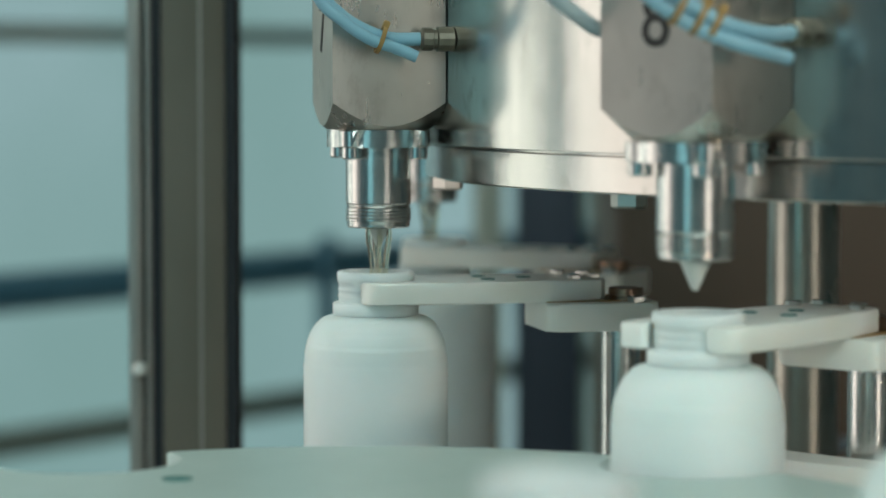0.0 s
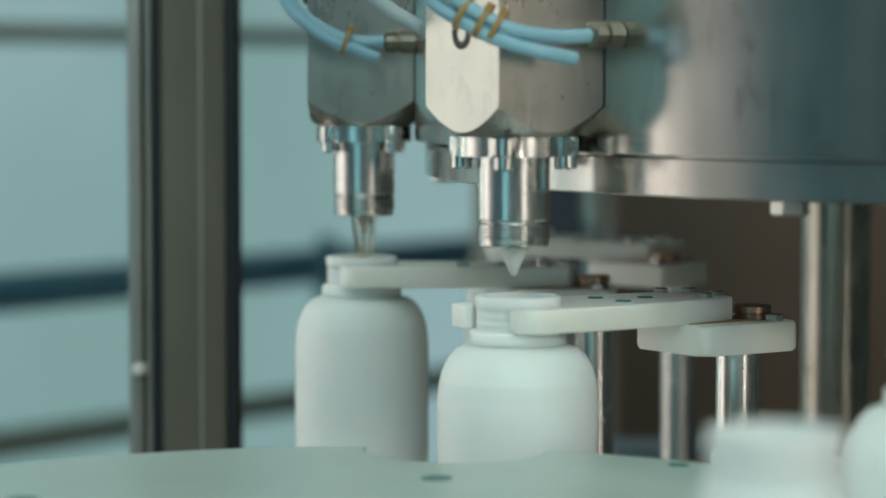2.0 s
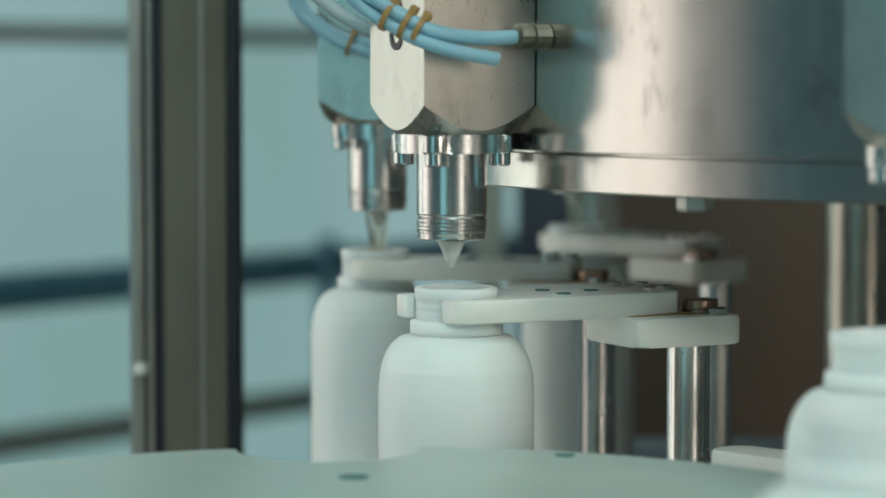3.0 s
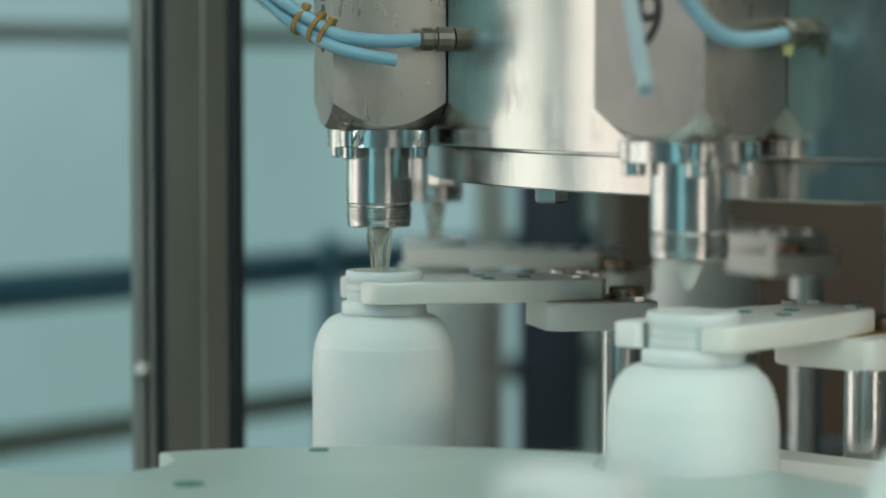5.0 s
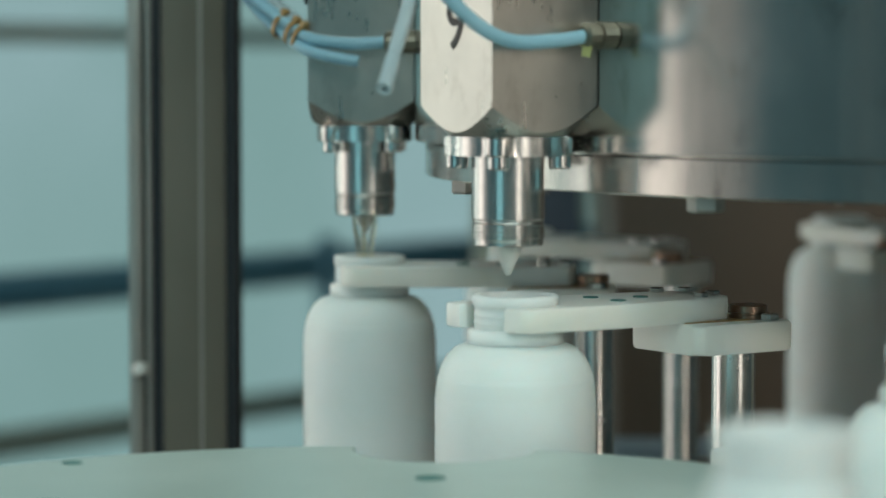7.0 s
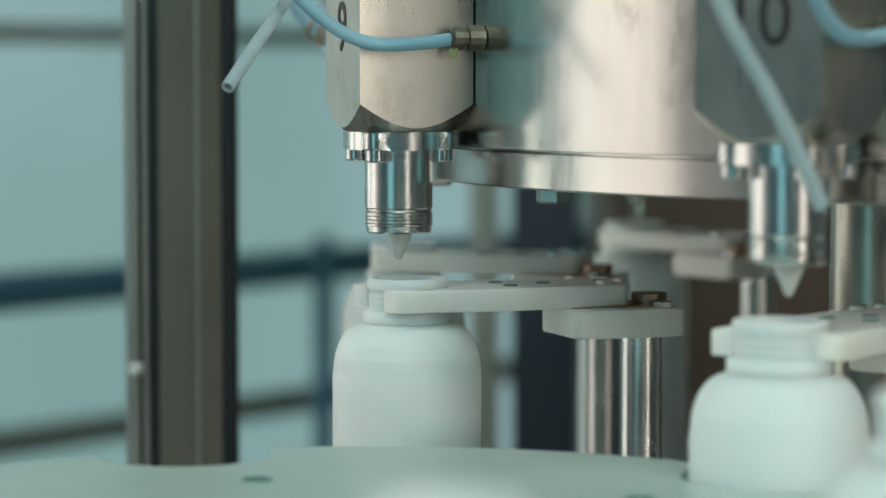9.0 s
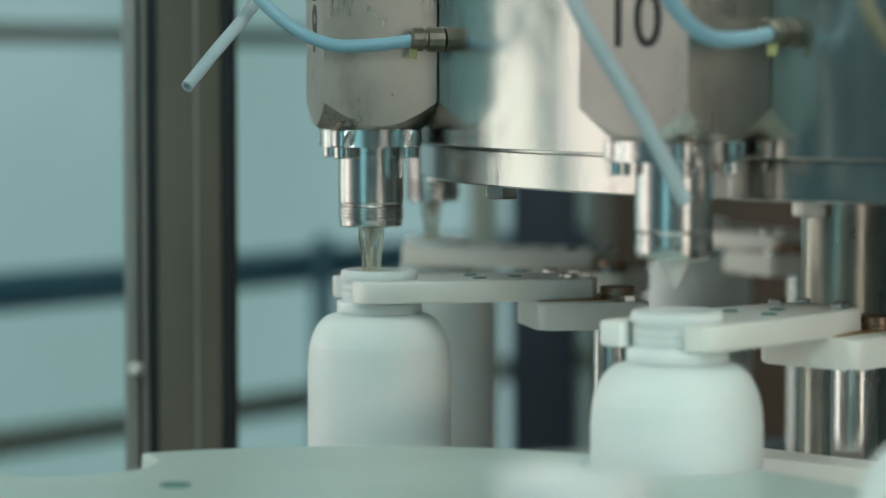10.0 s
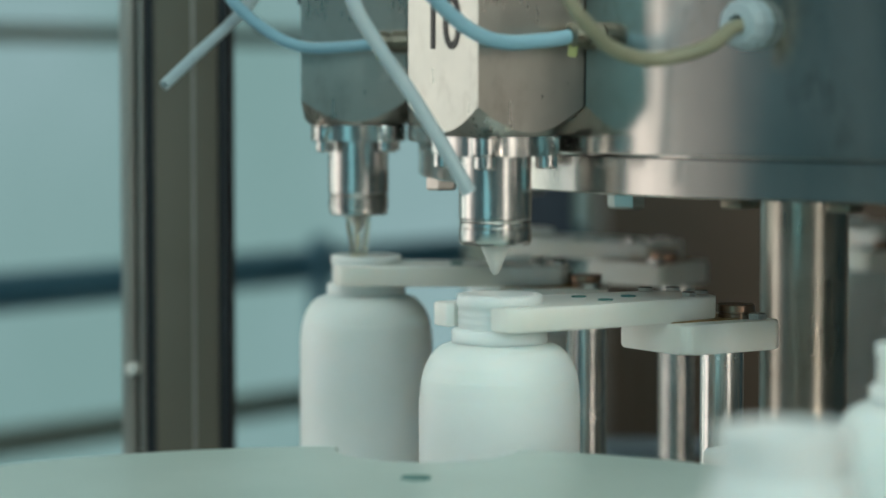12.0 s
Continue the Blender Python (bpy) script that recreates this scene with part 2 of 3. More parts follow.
def lag(t):
    """The drive runs a touch slow, in degrees."""
    return 0.095 * t - 0.1


def turn(t):
    return -SPIN * t + lag(t)


TIMES = [i * 0.3 for i in range(41)]

# star wheel: five pockets, meshing with the carousel
MESH = -130.6
RS = 0.25
STAR = Vector((1.5 * R * math.cos(radians(MESH)), 1.5 * R * math.sin(radians(MESH)), 0))


def star_turn(t):
    return -2.0 * turn(t)


def head_angle(k, t):
    return EIGHT + PITCH * (k - 8) + turn(t)


SEAT = {7: 0.0045, 9: -0.002}
EYE_XY = Vector((EYE.x, EYE.y, 0))


def star_place(a):
    b = radians(MESH + 180 - 2.0 * (a - MESH))
    return Vector((STAR.x + RS * math.cos(b), STAR.y + RS * math.sin(b), 0))


def bottle_pose(k, t):
    """Where the bottle of head k stands: on the infeed, on the star until the mesh, then in its gripper."""
    a = head_angle(k, t)
    if a <= MESH:
        r = 0.4972 + SEAT.get(k, 0)
        return pose(r * math.cos(radians(a)), r * math.sin(radians(a)), Z_BASE, 0, 0, a)
    late = (a - MESH) / SPIN
    if late < 4.4:
        p = star_place(a)
    else:
        # straight infeed, on which the bottles close up to their pockets
        run = FEED_END - FEED_WAY * (R * 0.1294 * 0.97 * (late - 6.9))
        u = min((late - 4.4) / 2.5, 1)
        p = star_place(a).lerp(run, u * u * (3 - 2 * u))
    return pose(p.x, p.y, Z_BASE, 0, 0, 2 * MESH - a)


FEED_WAY = Vector((0.60, 0.80, 0))
FEED_END = EYE_XY + Vector((0.1350, 0.8850, 0))
Z_RIM, Z_BASE, Z_DISC = 1.136, 0.936, 0.936
Z_STAR = 1.0624

# ---- room ----
U = Vector((0.615, 0.788, 0))
A0 = Vector((-1.2, 2.86, 0)) - U * 7.0
B0 = Vector((-1.2, 2.86, 0)) + U * 5.6
GLAZED = Matrix.Translation(A0) @ Matrix.Rotation(math.atan2(U.y, U.x), 4, "Z")
LENGTH = 12.6
SOLID = 3.6


def room():
    thing("floor", "grey worn concrete factory floor", "floor", kind="structure", data=box("floor", (-7, -5, -0.1), (6, 9, 0), 0), material=CONCRETE)
    thing("ceiling", "pale painted factory ceiling", "ceiling", kind="structure", data=box("ceiling", (-7, -5, 4.0), (6, 9, 4.1), 0), material=CEILING)
    thing("wall_south", "unseen blue-green factory wall that tints the steel's reflections", "wall", kind="structure", data=box("wall_south", (-7, -5.2, 0), (6, -5.0, 4.0), 0), material=PLASTER)
    thing("wall_east", "unseen blue-green factory wall that tints the steel's reflections", "wall", kind="structure", data=box("wall_east", (6.0, -5.2, 0), (6.2, 9, 4.0), 0), material=PLASTER)
    thing("wall_north", "unseen blue-green factory wall that tints the steel's reflections", "wall", kind="structure", data=box("wall_north", (-7, 9.0, 0), (6.2, 9.2, 4.0), 0), material=PLASTER)
    # glazed wall: sill, mullions, panes, with hazy daylight behind
    wall = thing("window_1", "wall of large hazy windows with grey mullions", "window", kind="structure", m=GLAZED)
    part("window_sill", box("sill", (SOLID, -0.06, 0), (LENGTH, 0.06, 0.30), 0.004), MULLION, wall)
    part("lintel", box("lintel", (SOLID, -0.06, 2.9), (LENGTH, 0.06, 4.0), 0.004), MULLION, wall)
    for z, h in ((0.62, 0.022), (1.318, 0.016), (2.1, 0.022)):
        part("mullion", box("rail", (SOLID, -0.03, z - h), (LENGTH, 0.03, z + h), 0.004), MULLION, wall)
    upright = box("upright", (-0.03, -0.04, 0.30), (0.03, 0.04, 2.9), 0.004)
    pane = box("pane", (0.04, -0.004, 0.32), (2.76, 0.004, 2.88), 0)
    for i in range(4):
        part("mullion", upright, MULLION, wall, m=pose(3.2 + i * 2.8, 0, 0))
        if i < 3:
            p = part("pane", pane, GLASS, wall, m=pose(3.2 + i * 2.8, 0.0, 0))
            p.visible_shadow = False
    # Solid wall added out of view to keep window glow off the drum's right.
    thing("wall_west", "unseen blue-green factory wall that tints the steel's reflections", "wall", kind="structure", m=GLAZED,
          data=box("wall_west", (-3, -0.08, 0), (SOLID - 0.003, 0.12, 4.0), 0), material=PLASTER)
    thing("backdrop", "hazy blue-green daylight outside the windows", "backdrop", kind="structure",
          m=GLAZED @ pose(0, 0.8, 0), data=box("backdrop", (SOLID - 0.6, 0, -0.1), (LENGTH + 3, 0.05, 4.1), 0), material=DAYLIGHT)


def guard_rail():
    rail = thing("guard_rail", "dark blue painted steel guard rail before the windows", "guard rail", m=GLAZED @ pose(0, -0.25, 0))
    part("rail", sweep("rail", [(0.3, 0, 0.905), (4, 0, 0.905), (8, 0, 0.905), (12.3, 0, 0.905)], 0.032, 16), BLUEPAINT, rail)
    up = lathe("post", [(0.05, 0), (0.05, 0.01), (0.02, 0.012), (0.02, 0.95), (0.014, 0.96), (0, 0.96)], 20)
    for x in (3.3, 5.42, 7.52, 9.62):
        part("post", up, BLUEPAINT, rail, m=pose(x, -0.03, 0))


def machine_post():
    """Square profile post of the machine's guard, with grooved edge strips."""
    post = thing("machine_post", "tall dark anodised aluminium profile post of the machine guard", "post", m=pose(-0.6325, 0.235, 0))
    w, d = 0.0375, 0.030
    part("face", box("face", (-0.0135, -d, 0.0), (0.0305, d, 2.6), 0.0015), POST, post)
    part("edge_strip", box("strip", (-w, -d + 0.002, 0.0), (-0.0280, d, 2.6), 0.0015), POSTEDGE, post, "lighter metal edge strip")
    part("edge_strip", box("strip2", (-0.0255, -d + 0.004, 0.0), (-0.0215, d, 2.6), 0.0015), POSTEDGE, post, "lighter metal edge strip")
    part("gasket", box("gasket", (-0.0285, -d + 0.010, 0.0), (-0.0130, d - 0.002, 2.6), 0), POSTDARK, post, "black rubber gasket")
    part("gasket", box("gasket2", (0.0303, -d + 0.003, 0.0), (w, d, 2.6), 0.001), POSTDARK, post, "black rubber gasket")
    part("groove", box("groove", (0.0125, -d - 0.0006, 0.0), (0.0145, -d + 0.002, 2.6), 0), POSTEDGE, post)
    knob = lathe("knob", [(0, 0.006), (0.003, 0.0052), (0.0044, 0.003), (0.0048, 0), (0.0048, -0.010)], 24)
    # Steel knob; its bright reflection is put in as a pale colour.
    part("knob", knob, TEFLON, post, "small round steel knob, its glint painted pale", m=pose(-0.0300, -d - 0.001, 1.0435, 90, 0, 0))


def cabinets():
    dark = thing("control_cabinet", "tall dark brown steel control cabinet behind the machine", "cabinet", m=pose(0.75, 1.75, 0))
    part("body", box("body", (-0.98, 0, 0.1), (1.5, 0.5, 2.1), 0.006), CABINET, dark)
    part("plinth", box("plinth", (-0.95, 0.03, 0), (1.47, 0.47, 0.1), 0.003), POSTDARK, dark)
    for i in range(3):
        x = -0.96 + i * 0.82
        door = part("door", box("door", (x, -0.02, 0.12), (x + 0.80, 0, 2.08), 0.003), CABINET, dark)
        part("handle", box("handle", (x + 0.72, -0.045, 1.4), (x + 0.745, -0.02, 1.55), 0.004), POSTDARK, door)
    blue = thing("machine_column", "dark navy painted steel machine column", "column", m=pose(-0.31, 1.62, 0))
    part("body", box("body", (-0.05, 0, 0), (0.03, 0.08, 2.1), 0.004), NAVY, blue)
    part("flange", box("flange", (-0.07, -0.02, 0), (0.05, 0.10, 0.02), 0.003), NAVY, blue)
    grey = thing("machine_column", "slim pale blue-grey steel machine column", "column", m=pose(-0.395, 1.60, 0))
    part("body", box("body", (-0.018, 0, 0), (0.018, 0.05, 2.1), 0.004), MULLION, grey)
    part("flange", box("flange", (-0.04, -0.02, 0), (0.025, 0.07, 0.02), 0.003), MULLION, grey)


# ---- carousel ----
Z_SEAM, Z_LOW = 1.208, 1.188
Z_BLOCK = 1.218
HEADS = range(1, 11)


def table():
    """Deck under the star wheel, cut out round the carousel's disc."""
    pts = [(-1.15, -1.5), (0.50, -1.5)]
    pts += [(0.577 * math.cos(radians(a)), 0.577 * math.sin(radians(a))) for a in range(-30, -151, -4)]
    pts += [(-1.15, -0.29)]
    deck = thing("machine_table", "stainless steel machine table below the star wheel", "table")
    part("deck", prism("deck", pts, 0.916, 0.9358, 0.001, 1), STEEL, deck)
    leg = box("leg", (-0.03, -0.03, 0), (0.03, 0.03, 0.916), 0.003)
    for x, y in ((-1.08, -1.43), (0.43, -1.43), (-1.08, -0.36), (0.43, -0.48)):
        part("leg", leg, STEEL, deck, m=pose(x, y, 0))
    # ledge behind the carousel
    part("rear_ledge", box("rear_ledge", (-0.305, 0.60, 0.90), (0.95, 0.70, 0.928), 0.004), LEDGE, deck, "blue-grey painted ledge")
    for x in (-0.25, 0.88):
        part("leg", leg, STEEL, deck, m=pose(x, 0.65, -0.0162))


def inner_guide():
    """Fixed curved guide behind the bottle bodies, carried by a post beside the carousel."""
    pts = [(0.4055 * math.cos(radians(a)), 0.4055 * math.sin(radians(a))) for a in range(-140, -19, 3)]
    pts += [(0.3765 * math.cos(radians(a)), 0.3765 * math.sin(radians(a))) for a in range(-20, -141, -3)]
    pts[0:0] = [(0.385 * math.cos(radians(-141)), 0.385 * math.sin(radians(-141))), (0.398 * math.cos(radians(-140.8)), 0.398 * math.sin(radians(-140.8)))]
    guide = thing("bottle_guide", "fixed curved pale plastic bottle guide", "guide")
    part("rail", prism("rail", pts, Z_STAR - 0.0232, Z_STAR - 0.0092, 0.0015, 2), PLASTIC, guide)
    m = pose(0, 0, 0, 0, 0, -24)
    part("bracket", box("bracket", (0.38, -0.02, Z_STAR - 0.0352), (0.66, 0.02, Z_STAR - 0.0234), 0.001), STEEL, guide, m=m)
    part("post", lathe("post", [(0.05, 0), (0.05, 0.01), (0.018, 0.012), (0.018, Z_STAR - 0.0352)], 24), STEEL, guide, m=m @ pose(0.635, 0, 0))



def block_mesh():
    """Square block with its lower end turned to a cone, so that each face ends in an arc."""
    h, ri, slope, top = 0.0325, 0.0305, 0.62, 1.47
    rim = []
    n = 14
    for sx, sy, dx, dy in ((1, -1, 0, 1), (1, 1, -1, 0), (-1, 1, 0, -1), (-1, -1, 1, 0)):
        for i in range(n):
            rim.append((h * sx + dx * 2 * h * i / n, h * sy + dy * 2 * h * i / n))
    bm = bmesh.new()
    hi = [bm.verts.new((x, y, top)) for x, y in rim]
    lo, circle = [], []
    for x, y in rim:
        r = math.hypot(x, y)
        lo.append(bm.verts.new((x, y, Z_BLOCK + max(r - ri, 0) * slope * 1.6)))
        circle.append(bm.verts.new((x / r * ri * 0.98, y / r * ri * 0.98, Z_BLOCK)))
    m = len(rim)
    for i in range(m):
        j = (i + 1) % m
        bm.faces.new((hi[i], hi[j], lo[j], lo[i]))
        bm.faces.new((lo[i], lo[j], circle[j], circle[i]))
    bm.faces.new(hi), bm.faces.new(circle)
    return finish(bm, "block", 25)


def flange_mesh():
    """Nozzle flange: a disc with four round ears for its screws."""
    pts = []
    ears = [radians(45 + 90 * i) for i in range(4)]
    for i in range(120):
        a = 2 * math.pi * i / 120
        r = 0.0296
        for e in ears:
            d = math.atan2(math.sin(a - e), math.cos(a - e))
            q, rad = 0.0262, 0.0076
            if abs(q * math.sin(d)) < rad and math.cos(d) > 0:
                r = max(r, q * math.cos(d) + math.sqrt(rad ** 2 - (q * math.sin(d)) ** 2))
        pts.append((r * math.cos(a), r * math.sin(a)))
    return prism("nozzle_flange", pts, 1.2078, 1.2178, 0.0008, 1)


def thread_mesh():
    prof = [(0.0165, 1.1735)]
    z = 1.1730
    for i in range(4):
        prof += [(0.0189, z - 0.0005), (0.0189, z - 0.0013), (0.0182, z - 0.0017), (0.0182, z - 0.0020)]
        z -= 0.0020
    prof += [(0.0181, z - 0.0003), (0.0181, z - 0.0028), (0.0172, z - 0.0036), (0.0095, z - 0.0036), (0.0090, z)]
    return lathe("thread", prof, 56)


def collar_mesh():
    """Smooth rounded nozzle end with one fine groove."""
    prof = [(0.0165, 1.1735), (0.0186, 1.1730), (0.0186, 1.1712), (0.0182, 1.1708), (0.0182, 1.1702), (0.0188, 1.1698),
            (0.0188, 1.1645), (0.0184, 1.1630), (0.0174, 1.1616), (0.0095, 1.1614), (0.0090, 1.165)]
    return lathe("collar", prof, 48, 25)


def digits(text, size):
    cu = bpy.data.curves.new("digits", "FONT")
    cu.body, cu.size, cu.extrude, cu.align_x = text, size, 0.0003, "CENTER"
    cu.offset = 0.0001
    tmp = new("tmp", cu)
    me = bpy.data.meshes.new_from_object(tmp.evaluated_get(bpy.context.evaluated_depsgraph_get()))
    bpy.data.objects.remove(tmp)
    return me


def column(z0, z1, r):
    return lathe("column", [(r * 1.35, z0), (r * 1.35, z0 + 0.012), (r, z0 + 0.015), (r, z1 - 0.012), (r * 1.2, z1 - 0.010), (r * 1.2, z1)], 36)


def carousel():
    car = thing("filling_carousel", "rotating stainless steel bottle filling carousel with ten heads", "filling machine")
    prof = [(0.30, Z_SEAM + 0.0009), (0.4675, Z_SEAM + 0.0011), (0.4680, Z_SEAM + 0.0016), (0.4680, 1.46), (0.30, 1.46)]
    part("drum", lathe("drum", prof, 180), STEEL, car, "brushed stainless steel drum")
    prof = [(0.25, Z_LOW), (0.4605, Z_LOW), (0.4615, Z_LOW + 0.001), (0.4615, Z_SEAM - 0.0010), (0.4610, Z_SEAM - 0.0006),
            (0.4550, Z_SEAM - 0.0006), (0.4550, Z_SEAM + 0.0009), (0.25, Z_SEAM + 0.0009)]
    part("drum_flange", lathe("drum_flange", prof, 180), STEEL, car, "thick stainless steel flange with a dark seam")
    part("disc", lathe("disc", [(0.05, Z_DISC - 0.02), (0.57, Z_DISC - 0.02), (0.572, Z_DISC - 0.018), (0.572, Z_DISC - 0.001), (0.57, Z_DISC), (0.05, Z_DISC)], 120), STEEL, car)
    part("pedestal", lathe("pedestal", [(0.30, 0), (0.30, 0.03), (0.16, 0.06), (0.16, 0.80), (0.25, 0.90), (0.25, Z_DISC - 0.02)], 60), STEEL, car)
    col = column(Z_DISC, Z_LOW, 0.023)
    stout = column(Z_DISC, Z_LOW, 0.0265)
    for a, r, me in ((158.2, 0.232, col), (275.5, 0.2285, stout), (37.0, 0.232, col)):
        part("column", me, DULL, car, "round steel column", m=pose(r * math.cos(radians(a)), r * math.sin(radians(a)), 0))
    # twelve hexagon bolts under the drum flange, and two small dark clips
    bolt = lathe("bolt", [(0.0094, 0), (0.0094, -0.0060), (0.0082, -0.0072), (0, -0.0072)], 6, 20)
    for i in range(12):
        a = EIGHT + 17.3 + 30.2 * i
        part("bolt", bolt, BLOCK, car, m=pose(0.4520 * math.cos(radians(a)), 0.4520 * math.sin(radians(a)), Z_LOW, 0, 0, a + 10))
    clip = box("clip", (-0.008, -0.0065, -0.0045), (0.008, 0.0065, 0), 0.001)
    for d in (87.0, 94.5):
        a = radians(EIGHT + d)
        part("clip", clip, THREAD, car, "dull steel clip", m=pose(0.4480 * math.cos(a), 0.4480 * math.sin(a), Z_LOW, 0, 0, EIGHT + d))
    heads(car)
    return car


CONES, STREAMS = {}, {}


def hose_set(k):
    """Hoses of head k in its own space: x outward, y trailing, z up. (points, radius, material)."""
    main = [(-0.020, 0.043, 1.2688), (0.004, 0.044, 1.2660), (0.030, 0.044, 1.2660), (0.052, 0.044, 1.2755), (0.075, 0.044, 1.296), (0.095, 0.040, 1.325), (0.10, 0.03, 1.37)]
    if k in (8, 6, 4, 2):
        main = [(-0.020, 0.043, 1.2690), (0.006, 0.044, 1.2680), (0.030, 0.042, 1.2710), (0.043, 0.031, 1.2790), (0.066, 0.020, 1.296), (0.10, 0.012, 1.33), (0.11, 0.0, 1.38)]
        spare = [(0.000, 0.052, 1.2570), (0.020, 0.050, 1.2605), (0.034, 0.042, 1.2650), (0.046, 0.028, 1.2730), (0.066, 0.015, 1.290), (0.095, 0.008, 1.33), (0.105, -0.004, 1.38)]
        pale = [(-0.010, -0.042, 1.268), (0.020, -0.042, 1.2705), (0.036, -0.043, 1.277), (0.052, -0.046, 1.287), (0.075, -0.05, 1.31), (0.09, -0.05, 1.36)]
        return [(main, 0.0038, HOSE), (spare, 0.0036, HOSE), (pale, 0.0038, PALEHOSE)]
    if k in (7, 5, 3):
        main = [(-0.020, 0.043, 1.2692), (0.000, 0.044, 1.2690), (0.015, 0.045, 1.2730), (0.030, 0.045, 1.2820), (0.042, 0.045, 1.296), (0.05, 0.04, 1.33), (0.05, 0.03, 1.38)]
        spare = [(-0.012, 0.050, 1.2590), (0.000, 0.049, 1.2640), (0.015, 0.050, 1.2690), (0.030, 0.050, 1.2790), (0.044, 0.049, 1.293), (0.055, 0.045, 1.33), (0.055, 0.03, 1.38)]
        return [(main, 0.0038, HOSE), (spare, 0.0034, HOSE)]
    if k == 9:
        spare = [(0.113, 0.060, 1.2425), (0.095, 0.042, 1.262), (0.0770, 0.024, 1.281), (0.062, 0.008, 1.302), (0.055, -0.004, 1.34)]
        return [(main, 0.0036, HOSE), (spare, 0.0036, PALEHOSE)]
    spare = [(0.041, 0.0375, 1.1910), (0.052, 0.033, 1.212), (0.068, 0.026, 1.240), (0.083, 0.018, 1.265), (0.0946, 0.012, 1.290), (0.10, 0.0, 1.34)]
    return [(main, 0.0038, HOSE), (spare, 0.0037, PALEHOSE)]


def tie_mesh():
    """Hose tie: a flat band with its square buckle."""
    bm = bmesh.new()
    bm.from_mesh(lathe("band", [(0.0044, -0.0013), (0.0054, -0.0012), (0.0054, 0.0012), (0.0044, 0.0013)], 20, 40, False))
    made = bmesh.ops.create_cube(bm, size=1, matrix=Matrix.Translation((-0.0058, 0, 0)) @ Matrix.Diagonal((0.0032, 0.0044, 0.0036, 1)))
    bmesh.ops.bevel(bm, geom=list({e for v in made["verts"] for e in v.link_edges}), offset=0.0005, segments=1, affect="EDGES")
    return finish(bm, "tie", 40)


def heads(car):
    block, flange, thread = block_mesh(), flange_mesh(), thread_mesh()
    collar = collar_mesh()
    tube = lathe("tube", [(0.0188, 1.2080), (0.0188, 1.205), (0.0188, 1.1755), (0.0184, 1.1748), (0.0184, 1.1742), (0.0170, 1.1725), (0.0095, 1.1725)], 48)
    screw = socket_head("screw", 0.0058, 0.0068)
    cone = lathe("cone", [(0, 1.1465), (0.0009, 1.1462), (0.0018, 1.1470), (0.0084, 1.1625), (0.0084, 1.1700), (0, 1.1700)], 32, 50)
    fitting = lathe("fitting", [(0, -0.008), (0.0070, -0.008), (0.0070, 0.001), (0.0058, 0.0015), (0.0058, 0.0035), (0.0066, 0.004), (0.0066, 0.0095), (0.0046, 0.011), (0, 0.011)], 12, 25)
    stub = lathe("stub", [(0.0044, -0.017), (0.0044, -0.0078)], 16)
    gland = lathe("gland", [(0, -0.02), (0.011, -0.02), (0.011, 0.0), (0.0125, 0.001), (0.0125, 0.012), (0.010, 0.016), (0.0045, 0.017), (0.004, 0.010), (0, 0.010)], 12, 25)
    tie = tie_mesh()
    vent = lathe("vent_plug", [(0, -0.001), (0.0062, -0.001), (0.0062, 0.0020), (0.0048, 0.0024), (0.0048, 0.0046), (0, 0.0046)], 18, 25)
    tag = prism("tape_tag", [(-0.0035, -0.0006), (0.0030, -0.0010), (0.0036, 0.0003), (0.0004, 0.0012), (-0.0032, 0.0007)], -0.0060, 0.0, 0.0003, 1)
    streams = [sweep("stream", p, r, 12, 6) for p, r in (
        ([(0.0062, 0.001, 1.166), (0.0060, 0.001, 1.154), (0.0040, 0.0005, 1.142), (0.0030, 0, 1.120), (0.003, 0, 1.10)], 0.0016),
        ([(-0.0058, 0.002, 1.166), (-0.0056, 0.002, 1.154), (-0.0040, 0.001, 1.142), (-0.0032, 0, 1.120), (-0.003, 0, 1.10)], 0.0017),
        ([(0.001, -0.006, 1.166), (0.001, -0.0058, 1.154), (0.0005, -0.004, 1.142), (0, -0.003, 1.120), (0, -0.003, 1.10)], 0.0015),
        ([(0.0005, 0.006, 1.166), (0.0005, 0.0058, 1.154), (0.0005, 0.004, 1.142), (0, 0.003, 1.120), (0, 0.003, 1.10)], 0.0014))]
    support = prism("support", rounded_rect(-0.1565, -0.0155, -0.090, 0.0446, 0.006), 1.1024, 1.1182, 0.002)
    rod = lathe("rod", [(0.0120, Z_DISC), (0.0120, 1.1030)], 32)
    arm = arm_mesh()
    pipe = lathe("drain_pipe", [(0, 1.1130), (0.0025, 1.1132), (0.0040, 1.1145), (0.0040, 1.165), (0, 1.165)], 24)
    small = hex_head("small_bolt", 0.0042, 0.0026)
    big = hex_head("big_bolt", 0.0055, 0.004)
    washer = lathe("washer", [(0, 0), (0.0100, 0), (0.0100, 0.0022), (0.0094, 0.0025), (0.0094, 0.0035), (0.0102, 0.0038), (0.0102, 0.0070), (0.0096, 0.0076), (0, 0.0076)], 28)
    film = prism("film", rounded_rect(-0.146, -0.0140, -0.0905, 0.0300, 0.005), 1.1181, 1.1188, 0)
    plug = lathe("plug", [(0, 0), (0.0042, 0), (0.0040, 0.0008), (0, 0.0008)], 20)
    for k in HEADS:
        m = pose(0, 0, 0, 0, 0, EIGHT + PITCH * (k - 8)) @ pose(R, 0, 0)
        head = part("filling_head", block, BLOCK, car, "square machined steel filling head", m)
        part("nozzle_flange", flange, POLISHED, head, "polished flange with four ears")
        part("nozzle_tube", tube, POLISHED, head, "polished steel nozzle tube")
